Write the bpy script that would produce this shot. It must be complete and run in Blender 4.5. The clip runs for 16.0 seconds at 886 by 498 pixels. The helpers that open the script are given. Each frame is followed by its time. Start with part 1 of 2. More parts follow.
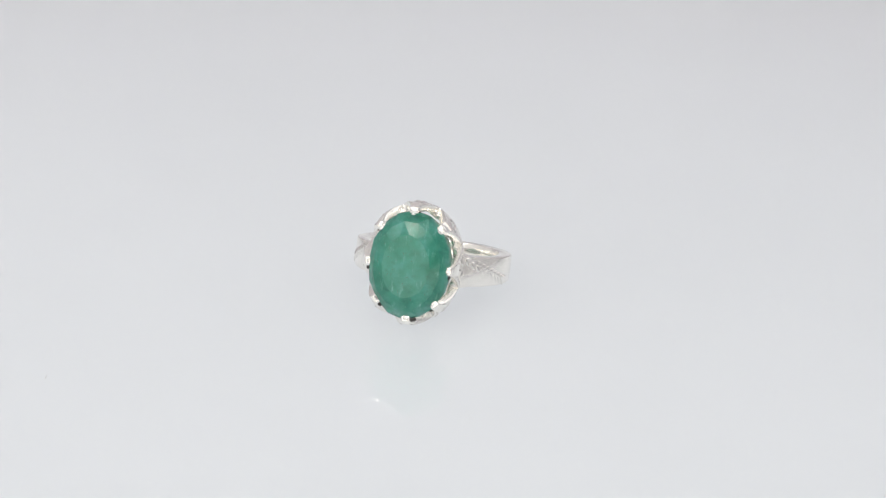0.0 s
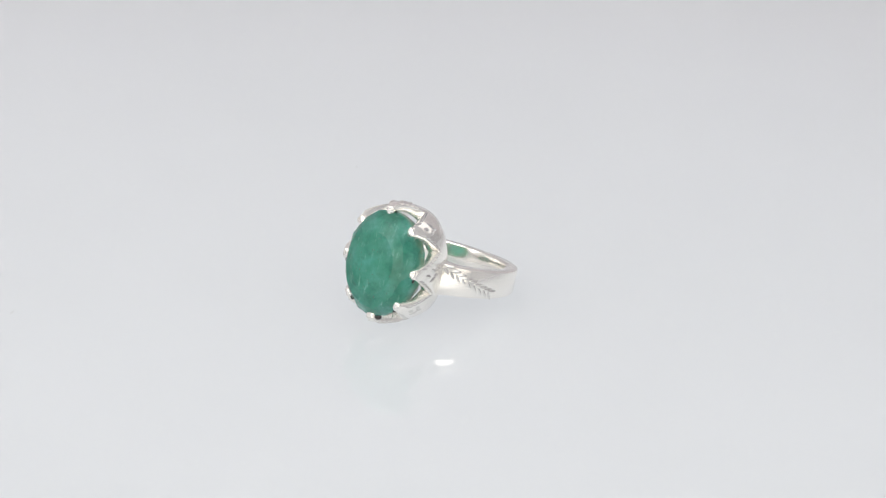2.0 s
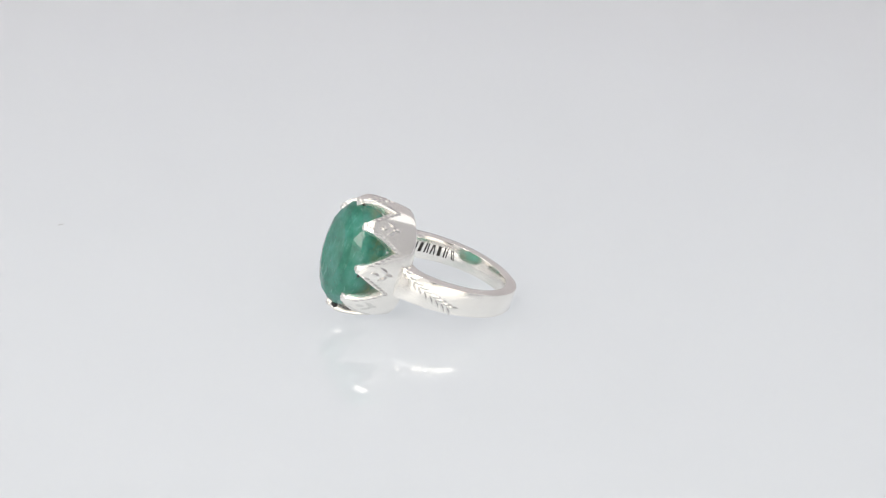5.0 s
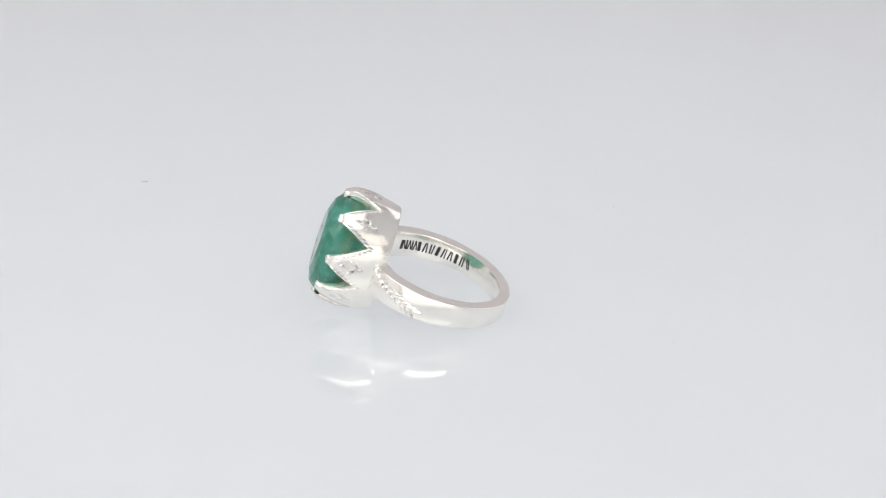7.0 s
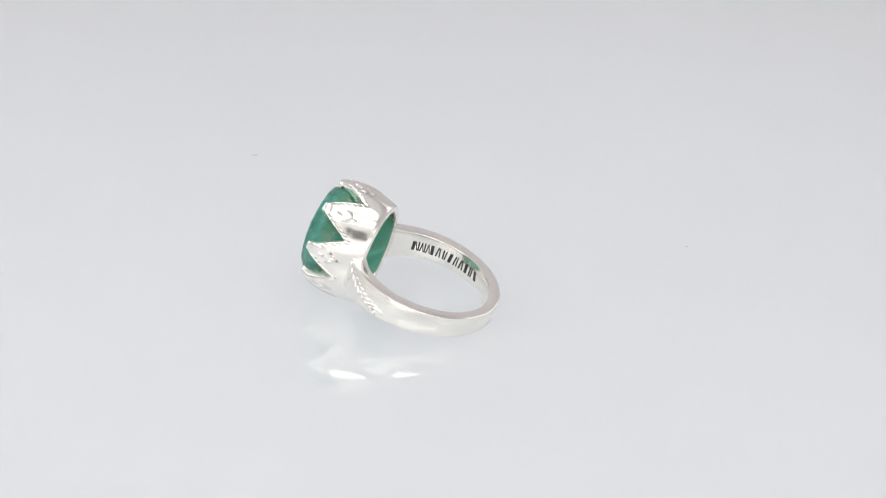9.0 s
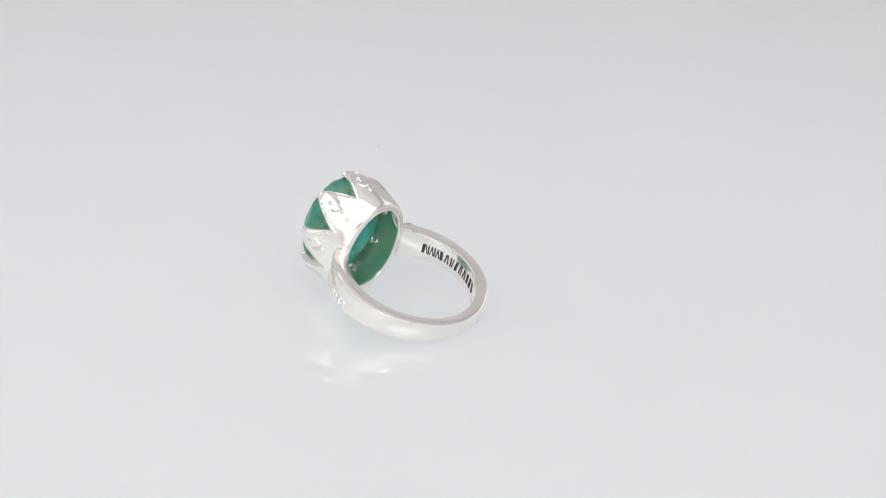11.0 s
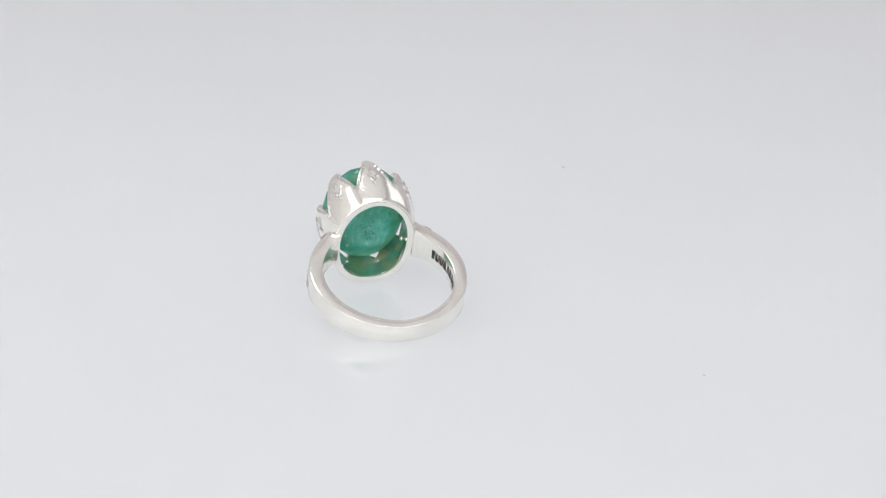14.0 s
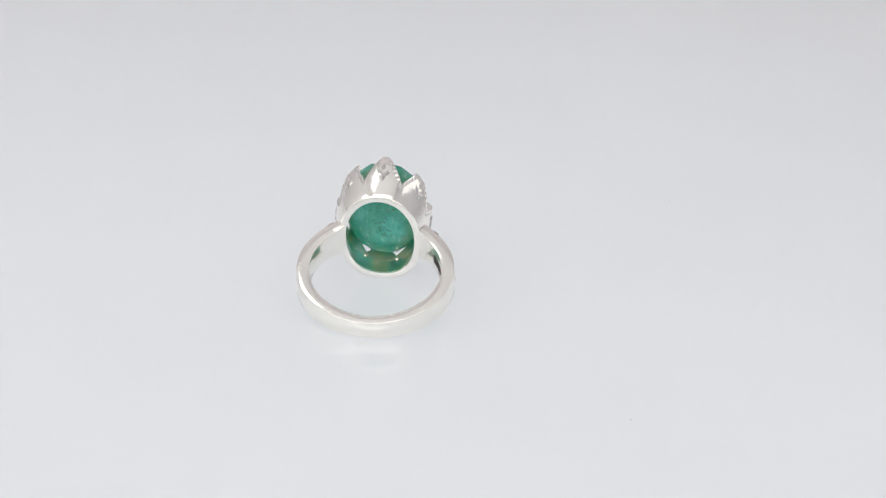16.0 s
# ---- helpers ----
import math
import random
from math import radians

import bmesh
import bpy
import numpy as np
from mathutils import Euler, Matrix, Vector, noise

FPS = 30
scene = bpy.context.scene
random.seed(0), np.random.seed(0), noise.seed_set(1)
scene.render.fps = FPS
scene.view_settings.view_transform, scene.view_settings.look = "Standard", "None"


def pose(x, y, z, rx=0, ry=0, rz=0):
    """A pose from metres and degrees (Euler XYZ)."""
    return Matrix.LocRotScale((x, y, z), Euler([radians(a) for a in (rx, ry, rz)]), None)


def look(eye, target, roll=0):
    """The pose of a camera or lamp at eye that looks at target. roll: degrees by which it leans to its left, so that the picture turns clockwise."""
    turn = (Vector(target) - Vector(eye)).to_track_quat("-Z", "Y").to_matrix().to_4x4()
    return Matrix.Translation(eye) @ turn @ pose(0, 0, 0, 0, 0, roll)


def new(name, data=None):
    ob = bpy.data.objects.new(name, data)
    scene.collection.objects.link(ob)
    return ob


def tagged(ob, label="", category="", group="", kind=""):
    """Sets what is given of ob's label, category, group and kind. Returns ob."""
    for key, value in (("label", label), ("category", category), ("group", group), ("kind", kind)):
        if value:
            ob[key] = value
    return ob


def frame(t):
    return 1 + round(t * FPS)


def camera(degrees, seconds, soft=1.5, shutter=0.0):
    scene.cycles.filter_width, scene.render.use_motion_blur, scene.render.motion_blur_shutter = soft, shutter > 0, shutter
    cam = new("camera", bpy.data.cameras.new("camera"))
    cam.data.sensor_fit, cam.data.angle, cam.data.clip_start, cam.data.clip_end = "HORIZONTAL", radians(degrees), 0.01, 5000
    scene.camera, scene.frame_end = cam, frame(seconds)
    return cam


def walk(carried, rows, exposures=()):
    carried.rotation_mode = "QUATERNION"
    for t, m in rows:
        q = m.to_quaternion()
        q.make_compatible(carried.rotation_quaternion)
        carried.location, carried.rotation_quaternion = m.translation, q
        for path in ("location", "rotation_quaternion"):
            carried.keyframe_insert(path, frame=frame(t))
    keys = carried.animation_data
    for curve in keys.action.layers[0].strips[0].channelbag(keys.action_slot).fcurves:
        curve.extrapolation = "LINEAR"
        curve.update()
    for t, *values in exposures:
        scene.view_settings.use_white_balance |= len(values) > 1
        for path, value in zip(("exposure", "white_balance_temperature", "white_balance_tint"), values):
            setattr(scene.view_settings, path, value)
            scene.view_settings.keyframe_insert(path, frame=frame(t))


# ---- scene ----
from mathutils.bvhtree import BVHTree

# A silver ring with an oval emerald lies on a slowly turning white turntable with an added glow, inside an unseen
# white light tent.
MM = 0.001
EYE = (0.0, -0.31889, 0.15337)
AIM, YAW, ROLL = -24.672, 0.937, 2.352
SPIN = -10.629                                  # turntable, degrees per second, seen from above
cam = camera(18.729, 16.0, soft=1.2)


def aim_point():
    p, y = radians(AIM), radians(YAW)
    return Vector(EYE) + 0.3 * Vector((math.sin(y) * math.cos(p), math.cos(y) * math.cos(p), math.sin(p)))


CAM_POSE = look(EYE, aim_point(), ROLL)
walk(cam, [(0, CAM_POSE), (16, CAM_POSE)])

# ---- world and lamps ----
world = bpy.data.worlds.new("tent_surroundings")
scene.world = world
world.use_nodes = True
world.node_tree.nodes["Background"].inputs[0].default_value = (0.80, 0.82, 0.86, 1)
world.node_tree.nodes["Background"].inputs[1].default_value = 0.06


def softbox(name, place, target, w, h, watts, colour):
    data = bpy.data.lights.new(name, "AREA")
    data.shape, data.size, data.size_y, data.energy, data.color = "RECTANGLE", w, h, watts, colour
    ob = new(name, data)
    ob.matrix_world = look(place, target)
    return ob


# broad soft panels beside and over the camera's slit, overhead and at one side
softbox("softbox_roof", (0.0, -0.30, 0.90), (0, -0.12, 0.0), 1.00, 0.44, 1.40, (1.0, 0.99, 0.985))
softbox("softbox_roof_back", (0.0, 0.22, 0.92), (0, 0.10, 0.0), 1.20, 0.66, 0.36, (0.95, 0.972, 1.0))
softbox("softbox_overhead", (-0.33, 0.29, 0.90), (0, 0, 0.0), 0.24, 0.16, 0.52, (1.0, 0.99, 0.97))
softbox("softbox_front_top", (-0.04, -0.60, 0.55), (0, 0, 0.0), 0.74, 0.34, 5.0, (1.0, 0.95, 0.86))
softbox("softbox_front_a", (-0.37, -0.60, 0.26), (-0.10, 0, 0.10), 0.46, 0.22, 0.40, (1.0, 0.945, 0.84))
softbox("softbox_front_b", (0.37, -0.60, 0.26), (0.10, 0, 0.10), 0.46, 0.22, 0.20, (1.0, 0.945, 0.84))
softbox("softbox_side_a", (-0.60, -0.22, 0.40), (0, -0.12, 0.08), 0.66, 0.42, 1.15, (0.99, 0.985, 0.98))
softbox("softbox_side_b", (0.60, 0.36, 0.30), (0, 0.0, 0.05), 0.46, 0.52, 0.62, (1.0, 0.985, 0.96))
softbox("softbox_low", (0.0, -0.605, 0.055), (0, 0, 0.04), 1.00, 0.16, 0.44, (1.0, 0.95, 0.85))


# ---- materials ----
def material(name):
    m = bpy.data.materials.new(name)
    m.use_nodes = True
    nt = m.node_tree
    return m, nt, nt.nodes["Principled BSDF"]


def link(nt, a, out, b, inp):
    nt.links.new(a.outputs[out], b.inputs[inp])


def tex_noise(nt, scale, detail=3.0, rough=0.5, coord="Object", stretch=None):
    tc = nt.nodes.new("ShaderNodeTexCoord")
    n = nt.nodes.new("ShaderNodeTexNoise")
    n.inputs["Scale"].default_value, n.inputs["Detail"].default_value, n.inputs["Roughness"].default_value = scale, detail, rough
    if stretch:
        mp = nt.nodes.new("ShaderNodeMapping")
        mp.inputs["Scale"].default_value = stretch
        link(nt, tc, coord, mp, "Vector")
        link(nt, mp, "Vector", n, "Vector")
    else:
        link(nt, tc, coord, n, "Vector")
    return n


def ramp(nt, src, out, stops):
    r = nt.nodes.new("ShaderNodeValToRGB")
    e = r.color_ramp.elements
    e[0].position, e[0].color = stops[0][0], (*stops[0][1], 1)
    e[1].position, e[1].color = stops[-1][0], (*stops[-1][1], 1)
    for p, c in stops[1:-1]:
        k = e.new(p)
        k.color = (*c, 1)
    link(nt, src, out, r, "Fac")
    return r


def bump(nt, b, src, out, strength, dist):
    n = nt.nodes.new("ShaderNodeBump")
    n.inputs["Strength"].default_value, n.inputs["Distance"].default_value = strength, dist
    link(nt, src, out, n, "Height")
    link(nt, n, "Normal", b, "Normal")


def silver_material(name, rough, colour, metal=0.80):
    m, nt, b = material(name)
    b.inputs["Metallic"].default_value = metal
    wide = tex_noise(nt, 350, 2)
    fine = tex_noise(nt, 2600, 3)
    c = ramp(nt, wide, "Fac", [(0.3, tuple(x * 0.95 for x in colour)), (0.7, colour)])
    link(nt, c, "Color", b, "Base Color")
    r = ramp(nt, fine, "Fac", [(0.3, (rough * 0.85,) * 3), (0.75, (rough * 1.15,) * 3)])
    link(nt, r, "Color", b, "Roughness")
    bump(nt, b, wide, "Fac", 0.25, 0.00002)
    return m


SILVER = silver_material("polished_silver", 0.14, (0.972, 0.951, 0.908), 0.85)
SILVER_LINING = silver_material("mirror_silver", 0.07, (0.962, 0.94, 0.89), 0.97)
SILVER_CUT = silver_material("engraved_silver", 0.20, (0.80, 0.785, 0.755), 0.9)


def gem_material():
    m, nt, b = material("cloudy_emerald")
    cloud = tex_noise(nt, 260, 4, 0.6)
    veil = tex_noise(nt, 700, 5, 0.65, stretch=(1, 0.6, 1.6))
    c = ramp(nt, cloud, "Fac", [(0.30, (0.018, 0.150, 0.105)), (0.45, (0.036, 0.218, 0.166)), (0.57, (0.063, 0.286, 0.238)), (0.70, (0.130, 0.39, 0.365))])
    v = ramp(nt, veil, "Fac", [(0.30, (0.45, 0.45, 0.45)), (0.46, (1, 1, 1))])
    mix = nt.nodes.new("ShaderNodeMix")
    mix.data_type, mix.blend_type = "RGBA", "MULTIPLY"
    mix.inputs["Factor"].default_value = 0.5
    wisp = tex_noise(nt, 1150, 8, 0.76, stretch=(1.3, 1.0, 0.42))
    w = ramp(nt, wisp, "Fac", [(0.57, (0, 0, 0)), (0.67, (0.75, 0.75, 0.75))])
    pale = nt.nodes.new("ShaderNodeMix")
    pale.data_type = "RGBA"
    pale.inputs[7].default_value = (0.20, 0.46, 0.40, 1)
    link(nt, w, "Color", pale, "Factor")
    # colour zoning: a bluish milky heart in a deeper green skirt
    spot = nt.nodes.new("ShaderNodeTexCoord")
    where = nt.nodes.new("ShaderNodeMapping")
    where.inputs["Location"].default_value = (-0.10, 0, -0.18)
    where.inputs["Scale"].default_value = (250, 0, 190)
    link(nt, spot, "Object", where, "Vector")
    far = nt.nodes.new("ShaderNodeVectorMath")
    far.operation = "LENGTH"
    link(nt, where, "Vector", far, 0)
    wob = nt.nodes.new("ShaderNodeMath")
    wob.operation = "ADD"
    rough_edge = ramp(nt, tex_noise(nt, 500, 4, 0.65), "Fac", [(0.3, (0, 0, 0)), (0.7, (0.45, 0.45, 0.45))])
    link(nt, far, "Value", wob, 0)
    link(nt, rough_edge, "Color", wob, 1)
    zone = ramp(nt, wob, "Value", [(0.42, (1.50, 1.24, 1.30)), (0.75, (1.15, 1.04, 1.02)), (1.0, (0.84, 0.84, 0.80))])
    tint = nt.nodes.new("ShaderNodeMix")
    tint.data_type, tint.blend_type = "RGBA", "MULTIPLY"
    tint.inputs["Factor"].default_value = 1.0
    link(nt, c, "Color", tint, 6)
    link(nt, zone, "Color", tint, 7)
    link(nt, tint, 2, pale, 6)
    link(nt, pale, 2, mix, 6)
    link(nt, v, "Color", mix, 7)
    # yellowish iron stain in fissures low on the sides
    tc = nt.nodes.new("ShaderNodeTexCoord")
    sep = nt.nodes.new("ShaderNodeSeparateXYZ")
    link(nt, tc, "Object", sep, "Vector")
    low = nt.nodes.new("ShaderNodeMapRange")
    low.inputs["From Min"].default_value, low.inputs["From Max"].default_value = 0.0138, 0.0114
    link(nt, sep, "Y", low, "Value")
    fis = tex_noise(nt, 420, 4, 0.6)
    f = ramp(nt, fis, "Fac", [(0.44, (0, 0, 0)), (0.60, (0.85, 0.85, 0.85))])
    mul = nt.nodes.new("ShaderNodeMath")
    mul.operation = "MULTIPLY"
    high = nt.nodes.new("ShaderNodeMapRange")
    high.inputs["From Min"].default_value, high.inputs["From Max"].default_value = 0.0096, 0.0108
    link(nt, sep, "Y", high, "Value")
    both = nt.nodes.new("ShaderNodeMath")
    both.operation = "MULTIPLY"
    link(nt, low, "Result", both, 0)
    link(nt, high, "Result", both, 1)
    link(nt, both, "Value", mul, 0)
    link(nt, f, "Color", mul, 1)
    stain = nt.nodes.new("ShaderNodeMix")
    stain.data_type = "RGBA"
    stain.inputs[7].default_value = (0.17, 0.20, 0.08, 1)
    link(nt, mul, "Value", stain, "Factor")
    link(nt, mix, 2, stain, 6)
    # light through the stone, put into the colour: pointed back paler and bluer than its skirt
    back = nt.nodes.new("ShaderNodeMapRange")
    back.inputs["From Min"].default_value, back.inputs["From Max"].default_value = 0.0112, 0.0101
    link(nt, sep, "Y", back, "Value")
    backlit_tint = nt.nodes.new("ShaderNodeMix")
    backlit_tint.data_type, backlit_tint.blend_type = "RGBA", "MULTIPLY"
    backlit_tint.inputs[7].default_value = (1.42, 1.50, 1.62, 1)
    link(nt, back, "Result", backlit_tint, "Factor")
    link(nt, stain, 2, backlit_tint, 6)
    link(nt, backlit_tint, 2, b, "Base Color")
    b.inputs["Roughness"].default_value = 0.09
    b.inputs["IOR"].default_value = 1.58
    b.inputs["Transmission Weight"].default_value = 0.15
    b.inputs["Specular IOR Level"].default_value = 0.42
    b.inputs["Subsurface Weight"].default_value = 1.0
    b.inputs["Subsurface Radius"].default_value = (0.35, 1.0, 0.8)
    b.inputs["Subsurface Scale"].default_value = 0.026
    return m


EMERALD = gem_material()


def ink_material():
    m, nt, b = material("blackened_stamp")
    n = tex_noise(nt, 1500, 2)
    c = ramp(nt, n, "Fac", [(0.35, (0.015, 0.014, 0.013)), (0.7, (0.05, 0.048, 0.045))])
    link(nt, c, "Color", b, "Base Color")
    b.inputs["Roughness"].default_value = 0.6
    return m


STAMP = ink_material()


def flaw_material():
    m, nt, b = material("dark_inclusion")
    n = tex_noise(nt, 1800, 2)
    c = ramp(nt, n, "Fac", [(0.3, (0.004, 0.022, 0.016)), (0.7, (0.012, 0.06, 0.042))])
    link(nt, c, "Color", b, "Base Color")
    b.inputs["Roughness"].default_value = 0.3
    return m


FLAW = flaw_material()


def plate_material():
    m, nt, b = material("glowing_acrylic")
    n = tex_noise(nt, 14, 3)
    # grey base; the emission below makes up the white
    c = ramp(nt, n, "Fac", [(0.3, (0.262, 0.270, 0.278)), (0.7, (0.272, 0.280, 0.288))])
    link(nt, c, "Color", b, "Base Color")
    b.subsurface_method = "BURLEY"
    b.inputs["Subsurface Weight"].default_value = 1.0
    b.inputs["Subsurface Radius"].default_value = (1.0, 1.0, 1.0)
    b.inputs["Subsurface Scale"].default_value = 0.026
    b.inputs["Roughness"].default_value = 0.5
    b.inputs["Specular IOR Level"].default_value = 0.0
    b.inputs["Coat Weight"].default_value = 1.0
    b.inputs["Coat IOR"].default_value = 1.45
    b.inputs["Coat Roughness"].default_value = 0.035
    # added glow that whitens the plate and drowns shadows under the ring
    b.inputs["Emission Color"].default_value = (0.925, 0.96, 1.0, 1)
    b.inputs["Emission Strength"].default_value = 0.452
    return m


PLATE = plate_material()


def cloth_material(name, low, high):
    m, nt, b = material(name)
    n = tex_noise(nt, 9, 3)
    c = ramp(nt, n, "Fac", [(0.3, low), (0.7, high)])
    link(nt, c, "Color", b, "Base Color")
    b.inputs["Roughness"].default_value = 0.9
    weave = tex_noise(nt, 900, 2)
    bump(nt, b, weave, "Fac", 0.2, 0.0004)
    return m


CLOTH = cloth_material("white_tent_cloth", (0.74, 0.74, 0.75), (0.80, 0.80, 0.81))
# cool grey, so the unseen east wall mirrors dim in the silver
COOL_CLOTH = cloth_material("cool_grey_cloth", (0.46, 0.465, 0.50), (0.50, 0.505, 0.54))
# lilac grey, picked for its reflection in the plate's far half
GREY_CLOTH = cloth_material("grey_reflection_cloth", (0.56, 0.535, 0.57), (0.60, 0.575, 0.61))


def lint_material():
    m, nt, b = material("grey_lint")
    n = tex_noise(nt, 3000, 2)
    c = ramp(nt, n, "Fac", [(0.3, (0.30, 0.29, 0.28)), (0.7, (0.46, 0.44, 0.42))])
    link(nt, c, "Color", b, "Base Color")
    b.inputs["Roughness"].default_value = 0.9
    return m


LINT = lint_material()


# ---- mesh helpers ----
def part(name, bm, mat, parent=None, label="", smooth=True, sharp=35):
    bmesh.ops.recalc_face_normals(bm, faces=bm.faces)
    me = bpy.data.meshes.new(name)
    for f in bm.faces:
        f.smooth = smooth
    if smooth:
        for e in bm.edges:
            if len(e.link_faces) == 2 and e.calc_face_angle() > radians(sharp):
                e.smooth = False
    bm.to_mesh(me)
    bm.free()
    me.materials.append(mat)
    ob = new(name, me)
    if parent:
        ob.parent = parent
    if label:
        tagged(ob, label)
    return ob


def box_bm(x0, x1, y0, y1, z0, z1):
    bm = bmesh.new()
    bmesh.ops.create_cube(bm, size=1)
    for v in bm.verts:
        v.co = Vector(((x0, x1)[v.co.x > 0], (y0, y1)[v.co.y > 0], (z0, z1)[v.co.z > 0]))
    return bm


def grid_faces(bm, rows, closed=False):
    for a, b in zip(rows, rows[1:]):
        n = len(a)
        for i in range(n if closed else n - 1):
            j = (i + 1) % n
            bm.faces.new((a[i], a[j], b[j], b[i]))


# ---- tent and turntable ----
def front_curtain(x0, x1, y0, y1, z0, z1):
    """A curtain with a slit in it, through which the camera looks in."""
    bm = bmesh.new()
    hx, lo, hi = 0.10, 0.10, 0.34
    for a, b, c, d in ((x0, -hx, z0, z1), (hx, x1, z0, z1), (-hx, hx, z0, lo), (-hx, hx, hi, z1)):
        q = box_bm(a, b, y0, y1, c, d)
        me = bpy.data.meshes.new("piece")
        q.to_mesh(me)
        q.free()
        bm.from_mesh(me)
        bpy.data.meshes.remove(me)
    return bm


def setting():
    t = 0.012
    w, y0, y1, h, zb = 0.62, -0.62, 0.62, 0.95, -0.045
    tagged(part("floor", box_bm(-w, w, y0, y1, zb - t, zb), CLOTH), "white cloth floor of the light tent", "floor", kind="structure")
    # unseen back wall, added to give the plate and silver tops a darker reflection
    tagged(part("reflection_wall_back", box_bm(-w, w, y1, y1 + t, zb, h), GREY_CLOTH), "unseen grey cloth back wall, added to darken reflections in the turntable", "wall", kind="structure")
    tagged(part("wall_front", front_curtain(-w, w, y0 - t, y0, zb, h), CLOTH), "white cloth front curtain with an opening for the camera", "wall", kind="structure")
    tagged(part("wall_west", box_bm(-w - t, -w, y0, y1, zb, h), CLOTH), "white cloth side wall of the light tent", "wall", kind="structure")
    # unseen wall, added to dim what the ring's right side reflects
    tagged(part("reflection_wall_east", box_bm(w, w + t, y0, y1, zb, h), COOL_CLOTH), "unseen grey cloth side wall, added to dim reflections in the silver", "wall", kind="structure")
    tagged(part("ceiling", box_bm(-w, w, y0, y1, h, h + t), CLOTH), "white cloth roof of the light tent", "ceiling", kind="structure")


def lathe(profile, n=128):
    bm = bmesh.new()
    rows = [[bm.verts.new((r * math.cos(2 * math.pi * i / n), r * math.sin(2 * math.pi * i / n), z)) for i in range(n)] for r, z in profile]
    grid_faces(bm, rows, True)
    bm.faces.new(rows[0])
    bm.faces.new(list(reversed(rows[-1])))
    return bm


def turntable():
    root = tagged(new("turntable"), "round glossy white acrylic turntable, with an added glow", "turntable")
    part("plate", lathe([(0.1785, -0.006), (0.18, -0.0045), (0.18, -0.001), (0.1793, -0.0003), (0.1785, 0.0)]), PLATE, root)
    part("base", lathe([(0.12, -0.045), (0.122, -0.043), (0.122, -0.008), (0.12, -0.006)]), CLOTH, root, "white plastic drive base")
    return root


# ---- ring (millimetres in its own space: +y to the stone, z along the finger) ----
R_IN, R_OUT = 8.55, 10.24
HEAD_Z = 0.74
Y_RIM, Y_NOTCH, Y_TIP = 6.83, 9.78, 14.42
AXES = ((Y_RIM, 5.44, 7.08), (Y_NOTCH, 6.18, 7.73), (Y_TIP, 5.92, 7.57))
AZ, TILT = 253.93, 16.81
RING_AT = (4.01, 2.97)                             # band centre on the table
PRONG_OUT = [0.30, 0.26, 0.1, 0.05, 0.05, 0.05, 0.1, 0.22]       # how far a prong leans out at its tip
PRONG_AT = [89.5, 134.2, 179.9, 220.3, 265.5, 315.9, 358.6, 400.0]


def head_x(y):
    """The head leans a little to one side of the band."""
    return -0.40 - 0.018 * (y - 10.8)


def half_axes(y):
    """Outer half axes of the head at depth y: a smooth swell through three girths."""
    a = b = 0.0
    for i, (yi, ai, bi) in enumerate(AXES):
        w = 1.0
        for j, (yj, _, _) in enumerate(AXES):
            if j != i:
                w *= (y - yj) / (yi - yj)
        a, b = a + w * ai, b + w * bi
    return a, b


def head_point(phi, y, inset=0.0):
    a, b = half_axes(y)
    c, s = math.cos(phi), math.sin(phi)
    if s < 0:                                      # the lower side is squarer towards the rim
        p = 2 / (2 + 0.40 * min(1.0, max(0.0, (Y_NOTCH - y) / (Y_NOTCH - Y_RIM))))
        c, s = math.copysign(abs(c) ** p, c), -abs(s) ** p
    return Vector((head_x(y) + (a - inset) * c, y, HEAD_Z + (b - inset) * s)) * MM


def head_frame(phi, y):
    """Place, way round, way out to the tip and normal on the head's wall."""
    p = head_point(phi, y)
    u = (head_point(phi + 0.01, y) - p).normalized()
    v = (head_point(phi, y + 0.05) - p).normalized()
    n = u.cross(v).normalized()
    if n.dot(Vector((math.cos(phi), 0, math.sin(phi)))) < 0:
        n = -n
    return p, u, v, n


def band_half(ang):
    """Half width of the band; ang 0 at the back, pi at the head."""
    flare = max(0.0, abs(ang) - radians(129)) / radians(16)
    return 1.27 + 0.90 * abs(ang) / math.pi + 0.45 * flare ** 2


def band_thick(ang):
    return 1.42 + 0.42 * min(1.0, abs(ang) / math.pi * 1.4)


def band():
    bm = bmesh.new()
    n = 160
    rows = []
    bev = 0.14
    for i in range(n + 1):
        f = -1 + 2 * i / n
        a = f * radians(145)
        hw, th = band_half(a), band_thick(a)
        ro, ri = R_OUT, R_OUT - th
        prof = [(ri, -hw + bev), (ri + 0.3 * bev, -hw + 0.3 * bev), (ri + bev, -hw), (ro - bev, -hw), (ro - 0.3 * bev, -hw + 0.3 * bev), (ro, -hw + bev), (ro + 0.04, 0),
                (ro, hw - bev), (ro - 0.3 * bev, hw - 0.3 * bev), (ro - bev, hw), (ri + bev, hw), (ri + 0.3 * bev, hw - 0.3 * bev), (ri, hw - bev), (ri - 0.03, 0)]
        row = []
        for r, z in prof:
            g = f * radians(143 + 8 * (r - ri) / th)
            row.append(bm.verts.new(Vector((math.sin(g) * r, -math.cos(g) * r, z)) * MM))
        rows.append(row)
    grid_faces(bm, rows, True)
    bm.faces.new(rows[0])
    bm.faces.new(list(reversed(rows[-1])))
    return bm


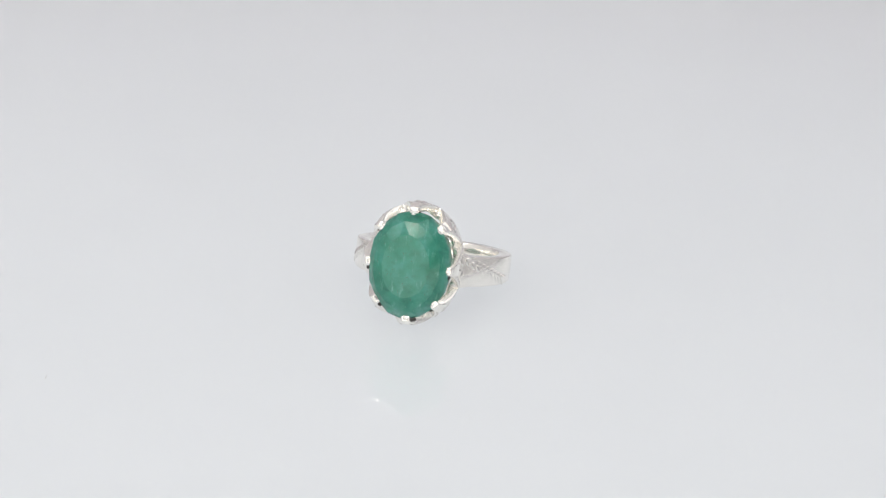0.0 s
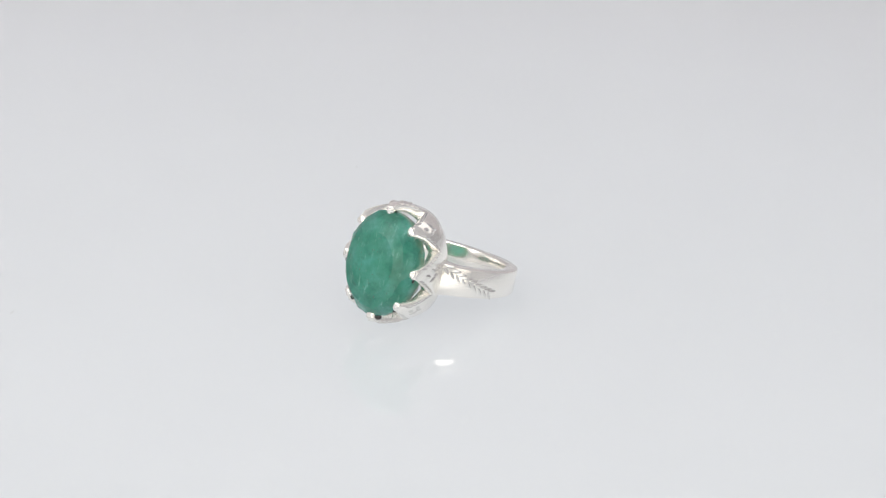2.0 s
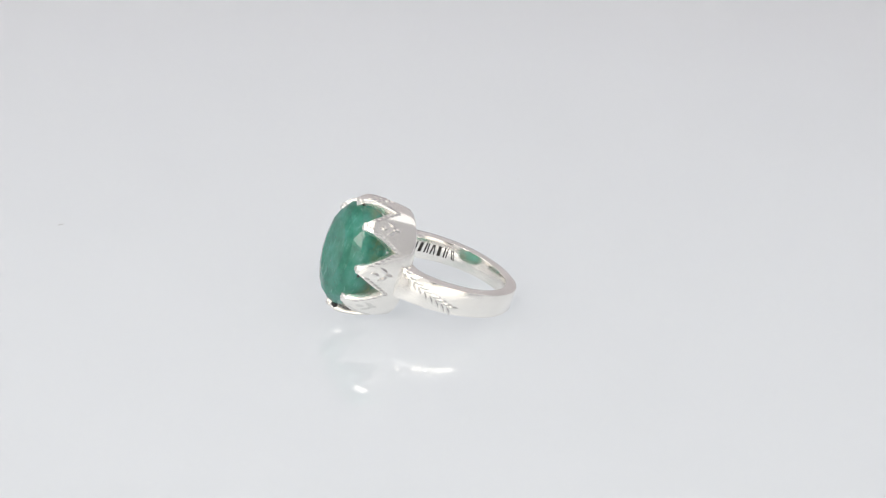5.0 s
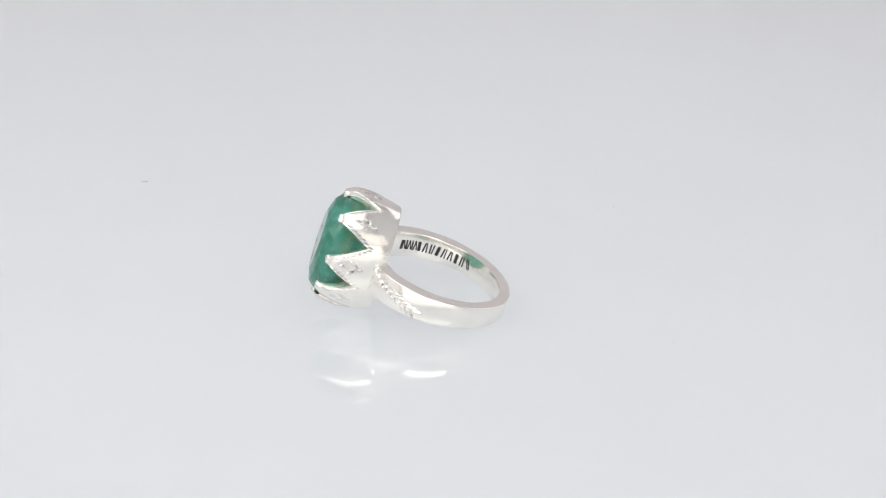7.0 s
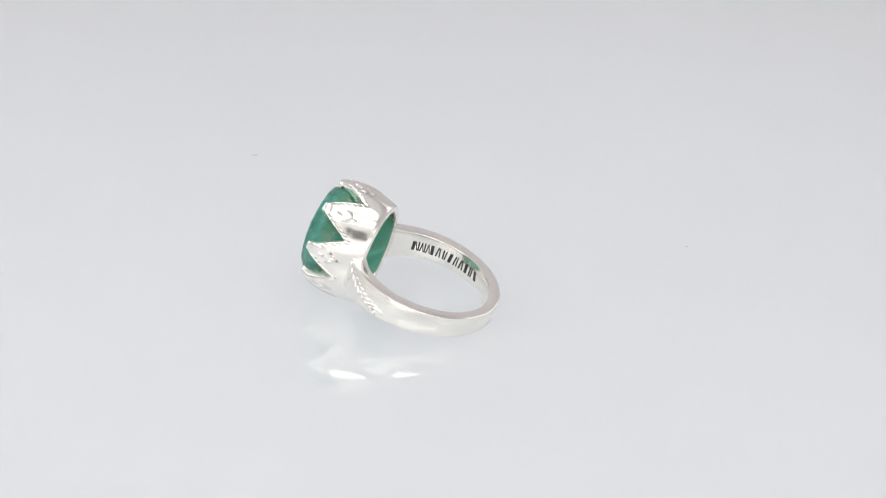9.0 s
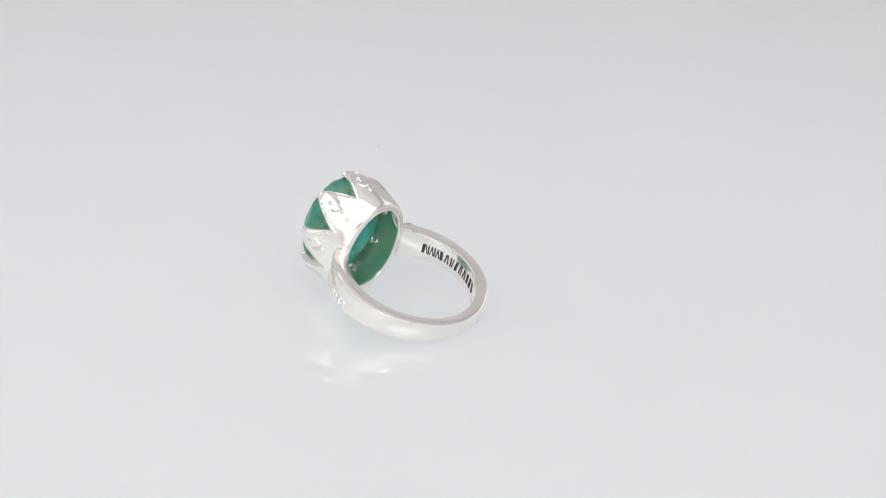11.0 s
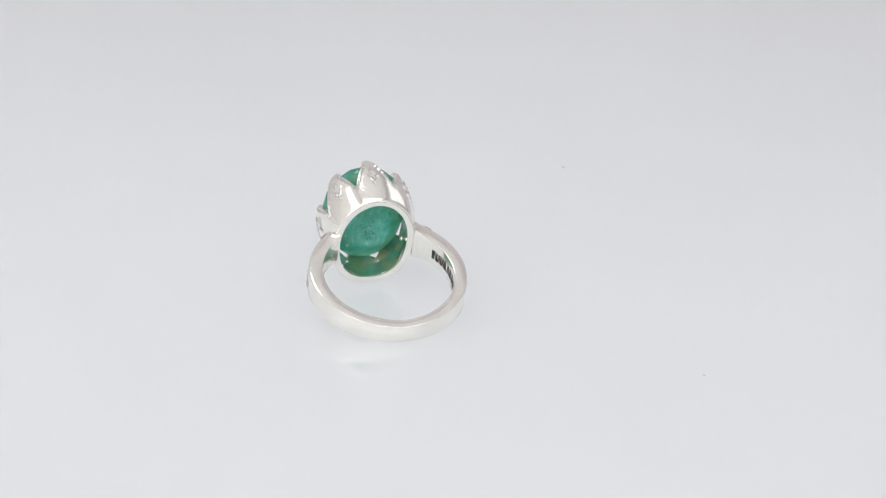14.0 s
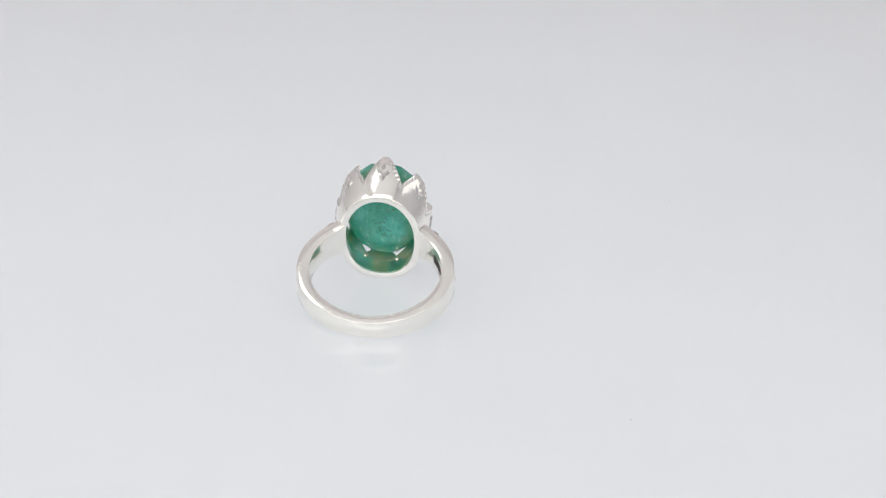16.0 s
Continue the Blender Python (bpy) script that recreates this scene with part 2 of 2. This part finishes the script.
def collar():
    """Oval wall of the head from the rim to the notches."""
    bm = bmesh.new()
    n = 160
    prof = [(Y_RIM + 0.30, 0.97), (Y_RIM + 0.12, 0.97), (Y_RIM + 0.03, 0.92), (Y_RIM, 0.84), (Y_RIM, 0.12), (Y_RIM + 0.04, 0.04), (Y_RIM + 0.14, 0.0), (Y_RIM + 0.7, 0), (Y_RIM + 1.6, 0),
            (Y_NOTCH - 0.6, 0), (Y_NOTCH + 0.12, 0.0), (Y_NOTCH + 0.2, 0.25), (Y_NOTCH + 0.1, 0.95), (Y_NOTCH - 0.6, 0.86), (Y_RIM + 1.2, 0.86)]
    ring = [[bm.verts.new(head_point(2 * math.pi * i / n, y, ins)) for i in range(n)] for y, ins in prof]
    grid_faces(bm, ring + [ring[0]], True)
    return bm


def lining():
    """The polished inside of the collar, from behind the rim to under the stone."""
    bm = bmesh.new()
    n = 160
    prof = [(Y_RIM + 0.28, 0.985), (Y_RIM + 1.1, 0.95), (Y_RIM + 2.0, 0.93), (Y_NOTCH - 0.5, 0.95), (Y_NOTCH + 0.08, 1.0), (Y_NOTCH + 0.08, 0.90), (Y_NOTCH - 0.5, 0.84), (Y_RIM + 1.1, 0.84), (Y_RIM + 0.28, 0.90)]
    ring = [[bm.verts.new(head_point(2 * math.pi * i / n, y, ins)) for i in range(n)] for y, ins in prof]
    grid_faces(bm, ring + [ring[0]], True)
    return bm


def prong_span(k):
    """Middle and the two edges of a prong, as angles round the head."""
    c = PRONG_AT[k]
    lo = PRONG_AT[k - 1] if k else PRONG_AT[-1] - 360
    hi = PRONG_AT[(k + 1) % 8] + (360 if k == 7 else 0)
    return radians(c), radians((lo + c) / 2), radians((c + hi) / 2)


def prong_angle(k, u):
    c, lo, hi = prong_span(k)
    return c + u * (hi - c) if u > 0 else c + u * (c - lo)


def prong_top(u):
    """Height over the notch level at u in -1..1 across the prong: a triangle with a blunt tip."""
    return (Y_TIP - Y_NOTCH) * min(1.0, 1.16 * (1 - abs(u)) ** 0.98)


def claw(y):
    return 0.42 * (max(0.0, y - Y_TIP + 1.3) / 1.3) ** 2


def lean(k, y):
    return PRONG_OUT[k] * (y - Y_NOTCH) / (Y_TIP - Y_NOTCH)


def seat_corner(u):
    return max(0.0, (abs(u) - 0.58) / 0.42)


def seat_width(u):
    """Thickness of the wall across a prong: the corners of the notches are left thick."""
    return 0.95 + 0.42 * seat_corner(u)


def prong(k):
    bm = bmesh.new()
    nu, nv = 24, 10
    sides = []
    for inset, rise in ((0.0, 0.0), (0.26, 0.17), (0.95, -0.05)):
        grid = []
        for j in range(nv + 1):
            row = []
            for i in range(nu + 1):
                u = -1 + 2 * i / nu
                y = Y_NOTCH + prong_top(u) * j / nv
                seat = (seat_width(u) - 0.95) * j / nv if inset > 0.9 else 0.0
                rise = 0.62 * seat_corner(u) - 0.05 if inset > 0.9 else rise
                row.append(bm.verts.new(head_point(prong_angle(k, u), y + (rise if j == nv else 0), inset * (1 + 0.9 * claw(y)) + claw(y) + seat - lean(k, y))))
            grid.append(row)
        sides.append(grid)
    a, mid, b = sides
    grid_faces(bm, a)
    grid_faces(bm, b)
    grid_faces(bm, [a[nv], mid[nv], b[nv]])
    grid_faces(bm, [a[0], b[0]])
    bmesh.ops.delete(bm, geom=[v for v in bm.verts if not v.link_faces], context="VERTS")
    bmesh.ops.remove_doubles(bm, verts=bm.verts, dist=2e-6)
    # the blunt claw that is pressed over the stone's edge
    c = prong_span(k)[0]
    p, u, v, n = head_frame(c, Y_TIP - 0.22)
    m = Matrix((u, v, n)).transposed().to_4x4()
    m.translation = p - n * (0.80 - PRONG_OUT[k]) * MM
    made = bmesh.ops.create_cube(bm, size=1, matrix=m @ Matrix.Diagonal((1.26 * MM, 0.86 * MM, 1.06 * MM, 1)))
    edges = list({e for w in made["verts"] for e in w.link_edges})
    bmesh.ops.bevel(bm, geom=edges, offset=0.32 * MM, segments=4, affect="EDGES", profile=0.5)
    return bm


def cut(bm, p, along, n, length, width, depth):
    """One lens-shaped bright cut of the graver, with sloping flanks, lying on a surface."""
    along = along.normalized()
    side = n.cross(along).normalized()
    base = p - n * 0.02 * MM
    stops = [-0.72, -0.3, 0.3, 0.72]
    ends = [bm.verts.new(base + along * q * length * MM / 2) for q in (-1, 1)]
    top = [bm.verts.new(p + n * depth * (1 - q * q) * MM + along * q * length * MM / 2) for q in stops]
    for s in (-1, 1):
        f = [bm.verts.new(base + along * q * length * MM / 2 + side * s * (1 - q * q) * width * MM / 2) for q in stops]
        bm.faces.new((ends[0], f[0], top[0]))
        for i in range(3):
            bm.faces.new((f[i], f[i + 1], top[i + 1], top[i]))
        bm.faces.new((f[3], ends[1], top[3]))


def one_cut(parent, *args):
    bm = bmesh.new()
    cut(bm, *args)
    return part("leaf_cut", bm, SILVER_CUT, parent, sharp=22)


def prong_engraving(parent, k, rnd):
    """A rope of slanting cuts along both edges and a small spray of leaves in the middle."""
    for sgn in (-1, 1):
        for i in range(6):
            u = sgn * (0.93 - 0.128 * i)
            y = Y_NOTCH + prong_top(u) - (0.50 if abs(u) > 0.80 else 0.62)
            p, a, b, n = head_frame(prong_angle(k, u), y)
            p = p - n * (claw(y) - lean(k, y)) * MM
            one_cut(parent, p, b * 0.9 - a * sgn * 0.12, n, 1.18 + 0.1 * rnd.random(), 0.40, 0.10)
    for du, dy, turn, ln in ((0.0, 0.30, 0.0, 1.15), (-0.19, 1.05, 0.50, 1.15), (0.19, 1.05, -0.50, 1.15), (0.02, 2.15, 0.15, 1.0)):
        y = Y_NOTCH + dy + 0.1 * rnd.random()
        p, a, b, n = head_frame(prong_angle(k, du), y)
        p = p + n * lean(k, y) * MM
        one_cut(parent, p, b - a * turn, n, ln * 1.3, 0.66, 0.14)


def notch_lines(parent, k):
    """A fan of fine scratches on the sloping seat in each corner of a notch."""
    def edge(u, inset):
        lift = 0.10 + 0.56 * seat_corner(u) * max(0.0, inset - 0.16) / (seat_width(u) - 0.16)
        return head_point(prong_angle(k, u), Y_NOTCH + prong_top(u) + lift, inset)
    for sgn in (-1, 1):
        for i, u in enumerate((0.965, 0.91, 0.85, 0.785, 0.715)):
            w = seat_width(u)
            mid, inward = edge(sgn * u, 0.18 + w * 0.42), edge(sgn * min(u + 0.05, 1.0), w) - edge(sgn * u, 0.2)
            n = inward.cross(edge(sgn * (u - 0.02), 0.5) - edge(sgn * (u + 0.02), 0.5)).normalized()
            if n.y < 0:
                n = -n
            one_cut(parent, mid, inward, n, w * 0.85, 0.14, 0.07)


def shoulder_engraving(parent, sgn, rnd):
    """A wheat spray that runs from the head's upper corner to the band's lower edge."""
    for i in range(9):
        f = i / 8
        ang = radians(139 - 37.5 * f)
        hw = band_half(ang)
        z = (hw - 0.62) * (1 - f) + (-hw + 0.72) * f
        out = Vector((sgn * math.sin(ang), -math.cos(ang), 0))
        back = Vector((-sgn * math.cos(ang), -math.sin(ang), 0))
        p = Vector((sgn * math.sin(ang) * R_OUT, -math.cos(ang) * R_OUT, z)) * MM + out * 0.03 * MM
        up = Vector((0, 0, 1))
        way = back * 0.937 - up * 0.35
        side = back * 0.35 + up * 0.937
        for s, spread, ln in ((1, 0.50, 1.12), (-1, 0.70, 0.92)):
            one_cut(parent, p + (side * s * 0.36 + way * 0.1 * s) * MM, way + side * s * spread, out, ln + 0.34 + 0.08 * rnd.random(), 0.44, 0.14)


GEM_A, GEM_B, GEM_Y = 5.40, 6.99, 13.77


def gem():
    bm = bmesh.new()
    n = 16
    levels = [(0.58, 1.98, 0.0), (0.82, 1.52, 0.5), (0.965, 0.55, 0.0), (1.0, 0.12, 0.0), (1.0, -0.30, 0.0), (0.98, -1.4, 0.5), (0.905, -2.7, 0.0), (0.76, -3.6, 0.5), (0.48, -4.1, 0.0)]
    rnd = random.Random(5)
    rows = []
    for s, dy, off in levels:
        row = []
        for i in range(n):
            w = 1 + rnd.uniform(-0.014, 0.014)
            th = 2 * math.pi * (i + off) / n
            row.append(bm.verts.new(Vector((head_x(GEM_Y + dy) + GEM_A * s * w * math.cos(th), GEM_Y + dy, HEAD_Z + GEM_B * s * w * math.sin(th))) * MM))
        rows.append(row)
    for (p, lp), (q, lq) in zip(zip(rows, levels), list(zip(rows, levels))[1:]):
        for i in range(n):
            j = (i + 1) % n
            if lp[2] == lq[2]:
                bm.faces.new((p[i], p[j], q[j], q[i]))
            elif lp[2] < lq[2]:
                bm.faces.new((p[i], p[j], q[i]))
                bm.faces.new((p[j], q[j], q[i]))
            else:
                bm.faces.new((p[i], q[j], q[i]))
                bm.faces.new((p[i], p[j], q[j]))
    bm.faces.new(rows[0])
    bm.faces.new(rows[-1])
    return bm


def inclusions(rnd):
    """Small dark flaws that reach the stone's skin, a branching cluster on its back and a few strokes on its face."""
    skin = gem()
    bmesh.ops.recalc_face_normals(skin, faces=skin.faces)
    skin.normal_update()
    tree = BVHTree.FromBMesh(skin)
    skin.free()
    bm = bmesh.new()
    spots = [(rnd.gauss(0.1, 0.55), rnd.gauss(-0.3, 0.85), 1) for _ in range(40)] + [(rnd.gauss(0.4, 1.2), 2.2 + rnd.gauss(0, 0.5), 1) for _ in range(9)]
    spots += [(1.95, 0.9, -1), (3.7, 0.1, -1), (-3.4, -3.7, -1), (0.1, -2.2, -1), (2.3, 2.1, -1), (1.6, -0.6, -1), (-1.2, -4.1, -1), (0.6, -3.3, -1)]
    spots += [(rnd.uniform(-3.5, 3.8), rnd.uniform(-4.8, 4.5), -1) for _ in range(14)]
    for x, z, way in spots:
        start = Vector((head_x(GEM_Y) + x, 25 if way < 0 else 0, HEAD_Z + z)) * MM
        p, n, _, _ = tree.ray_cast(start, Vector((0, way, 0)))
        if p is None:
            continue
        if n.y * way > 0:
            n = -n
        a = rnd.uniform(0, math.pi)
        along = Vector((math.cos(a), 0, math.sin(a)))
        along = along - n * along.dot(n)
        big = rnd.choice((0.9, 1.2, 1.7)) if way > 0 else 1.05
        cut(bm, p, along, n, big * rnd.uniform(0.18, 0.55), big * rnd.uniform(0.09, 0.15), 0.03)
    return bm


def tarnish(phi, y, size):
    """A dark crust left beside a claw."""
    bm = bmesh.new()
    bmesh.ops.create_icosphere(bm, subdivisions=2, radius=size * MM)
    p, u, v, n = head_frame(phi, y)
    for w in bm.verts:
        q = w.co * (1 + 0.35 * noise.noise(w.co * 4200))
        w.co = p - n * 0.62 * MM + u * q.x * 1.3 + v * q.y * 0.9 + n * q.z * 0.8
    return bm


def stamp_bar(ang, z, w, h, lean=0.0):
    """A dark plain bar on the inside of the band, curved with it."""
    bm = bmesh.new()
    rows = []
    ri = R_OUT - band_thick(ang) - 0.03
    for dz in (-h / 2, 0, h / 2):
        row = []
        for da in (-w / 2, 0, w / 2):
            a = ang + (da + lean * dz) / ri
            row.append((math.sin(a), -math.cos(a), z + dz))
        rows.append(row)
    grids = []
    for r in (ri - 0.05, ri + 0.05):
        g = [[bm.verts.new(Vector((x * r, y * r, zz)) * MM) for x, y, zz in row] for row in rows]
        grid_faces(bm, g)
        grids.append(g)
    a, b = grids
    rim_a = a[0] + [a[1][2]] + a[2][::-1] + [a[1][0]]
    rim_b = b[0] + [b[1][2]] + b[2][::-1] + [b[1][0]]
    grid_faces(bm, [rim_a, rim_b], True)
    return bm


def ring_pose(t):
    az, ti = radians(AZ), radians(TILT)
    e = Vector((math.cos(az), math.sin(az), 0))
    d = e * math.cos(ti) + Vector((0, 0, math.sin(ti)))
    up = -e * math.sin(ti) + Vector((0, 0, math.cos(ti)))
    x = d.cross(up)
    m = Matrix((x, d, up)).transposed().to_4x4()
    lift = R_OUT * math.sin(ti) + band_half(0) * math.cos(ti) + 0.02
    m.translation = Vector((RING_AT[0], RING_AT[1], lift)) * MM
    return Matrix.Rotation(radians(SPIN * t), 4, "Z") @ m


def build_ring():
    rnd = random.Random(3)
    root = tagged(new("ring"), "engraved silver ring with a large oval green emerald", "ring")
    band_ob = part("band", band(), SILVER, root, "plain polished silver band")
    for sgn in (-1, 1):
        shoulder_engraving(band_ob, sgn, rnd)
    part("collar", collar(), SILVER, root)
    part("lining", lining(), SILVER_LINING, root, "mirror-bright inside of the oval setting")
    for k in range(8):
        p = part("prong", prong(k), SILVER, root)
        prong_engraving(p, k, rnd)
        notch_lines(p, k)
    stone = part("emerald", gem(), EMERALD, root, "cloudy green faceted oval emerald", sharp=60)
    for f in stone.data.polygons:                  # crisp crown, worn soft sides
        f.use_smooth = f.center.y < (GEM_Y + 0.5) * MM
    part("inclusion", inclusions(rnd), FLAW, stone, "dark specks and branching flaws", smooth=False)
    for phi, y, size in ((257.5, 13.77, 0.42), (352.0, 13.92, 0.26), (309.0, 13.82, 0.30), (228.5, 13.87, 0.24), (95.0, 13.97, 0.24), (187.0, 13.92, 0.22), (34.0, 13.92, 0.20)):
        part("tarnish", tarnish(radians(phi), y, size), STAMP, root, "dark crust beside a claw")
    for i in range(11):
        ang = radians(121 - 5.9 * i)
        strokes = ((-0.19, 0.15), (0.15, 0.19)) if i % 3 else ((0.0, 0.42),)
        for shift, wide in strokes:
            part("stamp_bar", stamp_bar(ang + shift / 8.5, 0.0, wide, 1.35, rnd.uniform(-0.15, 0.15)), STAMP, band_ob, "dark stamped bar")
    for ang in (118.2, 112.2, 106.3, 56.5, 54.8):
        part("stamp_bar", stamp_bar(radians(ang), 0.0, 0.14, 1.25, 0.3), STAMP, band_ob, "dark stamped bar")
    return root


# ---- lint on the turntable ----
def fibre(points, r):
    bm = bmesh.new()
    rows = []
    for i, (x, y, z) in enumerate(points):
        taper = 0.5 if i in (0, len(points) - 1) else 1.0
        rows.append([bm.verts.new(Vector((x, y + r * taper * math.cos(q), z + r * taper * math.sin(q))) * MM) for q in (0.0, 1.26, 2.51, 3.77, 5.03)])
    grid_faces(bm, rows, True)
    bm.faces.new(rows[0])
    bm.faces.new(list(reversed(rows[-1])))
    return bm


def lint_pose(x, y, turn, t):
    return Matrix.Rotation(radians(SPIN * t), 4, "Z") @ pose(x * MM, y * MM, 0, 0, 0, turn)


setting()
TABLE = turntable()
RING = build_ring()
LINT_A = tagged(part("lint", fibre([(-0.5, -0.12, 0.06), (-0.25, 0.0, 0.06), (0.1, 0.03, 0.06), (0.4, 0.16, 0.12)], 0.035), LINT), "tiny curved grey lint fibre on the turntable", "lint", "lint on the turntable")
LINT_B = tagged(part("lint", fibre([(-0.2, 0.0, 0.06), (0.0, 0.05, 0.07), (0.18, 0.0, 0.06)], 0.035), LINT), "short grey crumb of lint on the turntable", "lint", "lint on the turntable")


def motions():
    steps = [i * 0.5 for i in range(33)]
    walk(TABLE, [(t, Matrix.Rotation(radians(SPIN * t), 4, "Z")) for t in steps])
    walk(RING, [(t, ring_pose(t)) for t in steps])
    walk(LINT_A, [(t, lint_pose(-43.1, -26.6, 70, t)) for t in steps])
    walk(LINT_B, [(t, lint_pose(-22.1, 37.1, 120, t)) for t in steps])


motions()
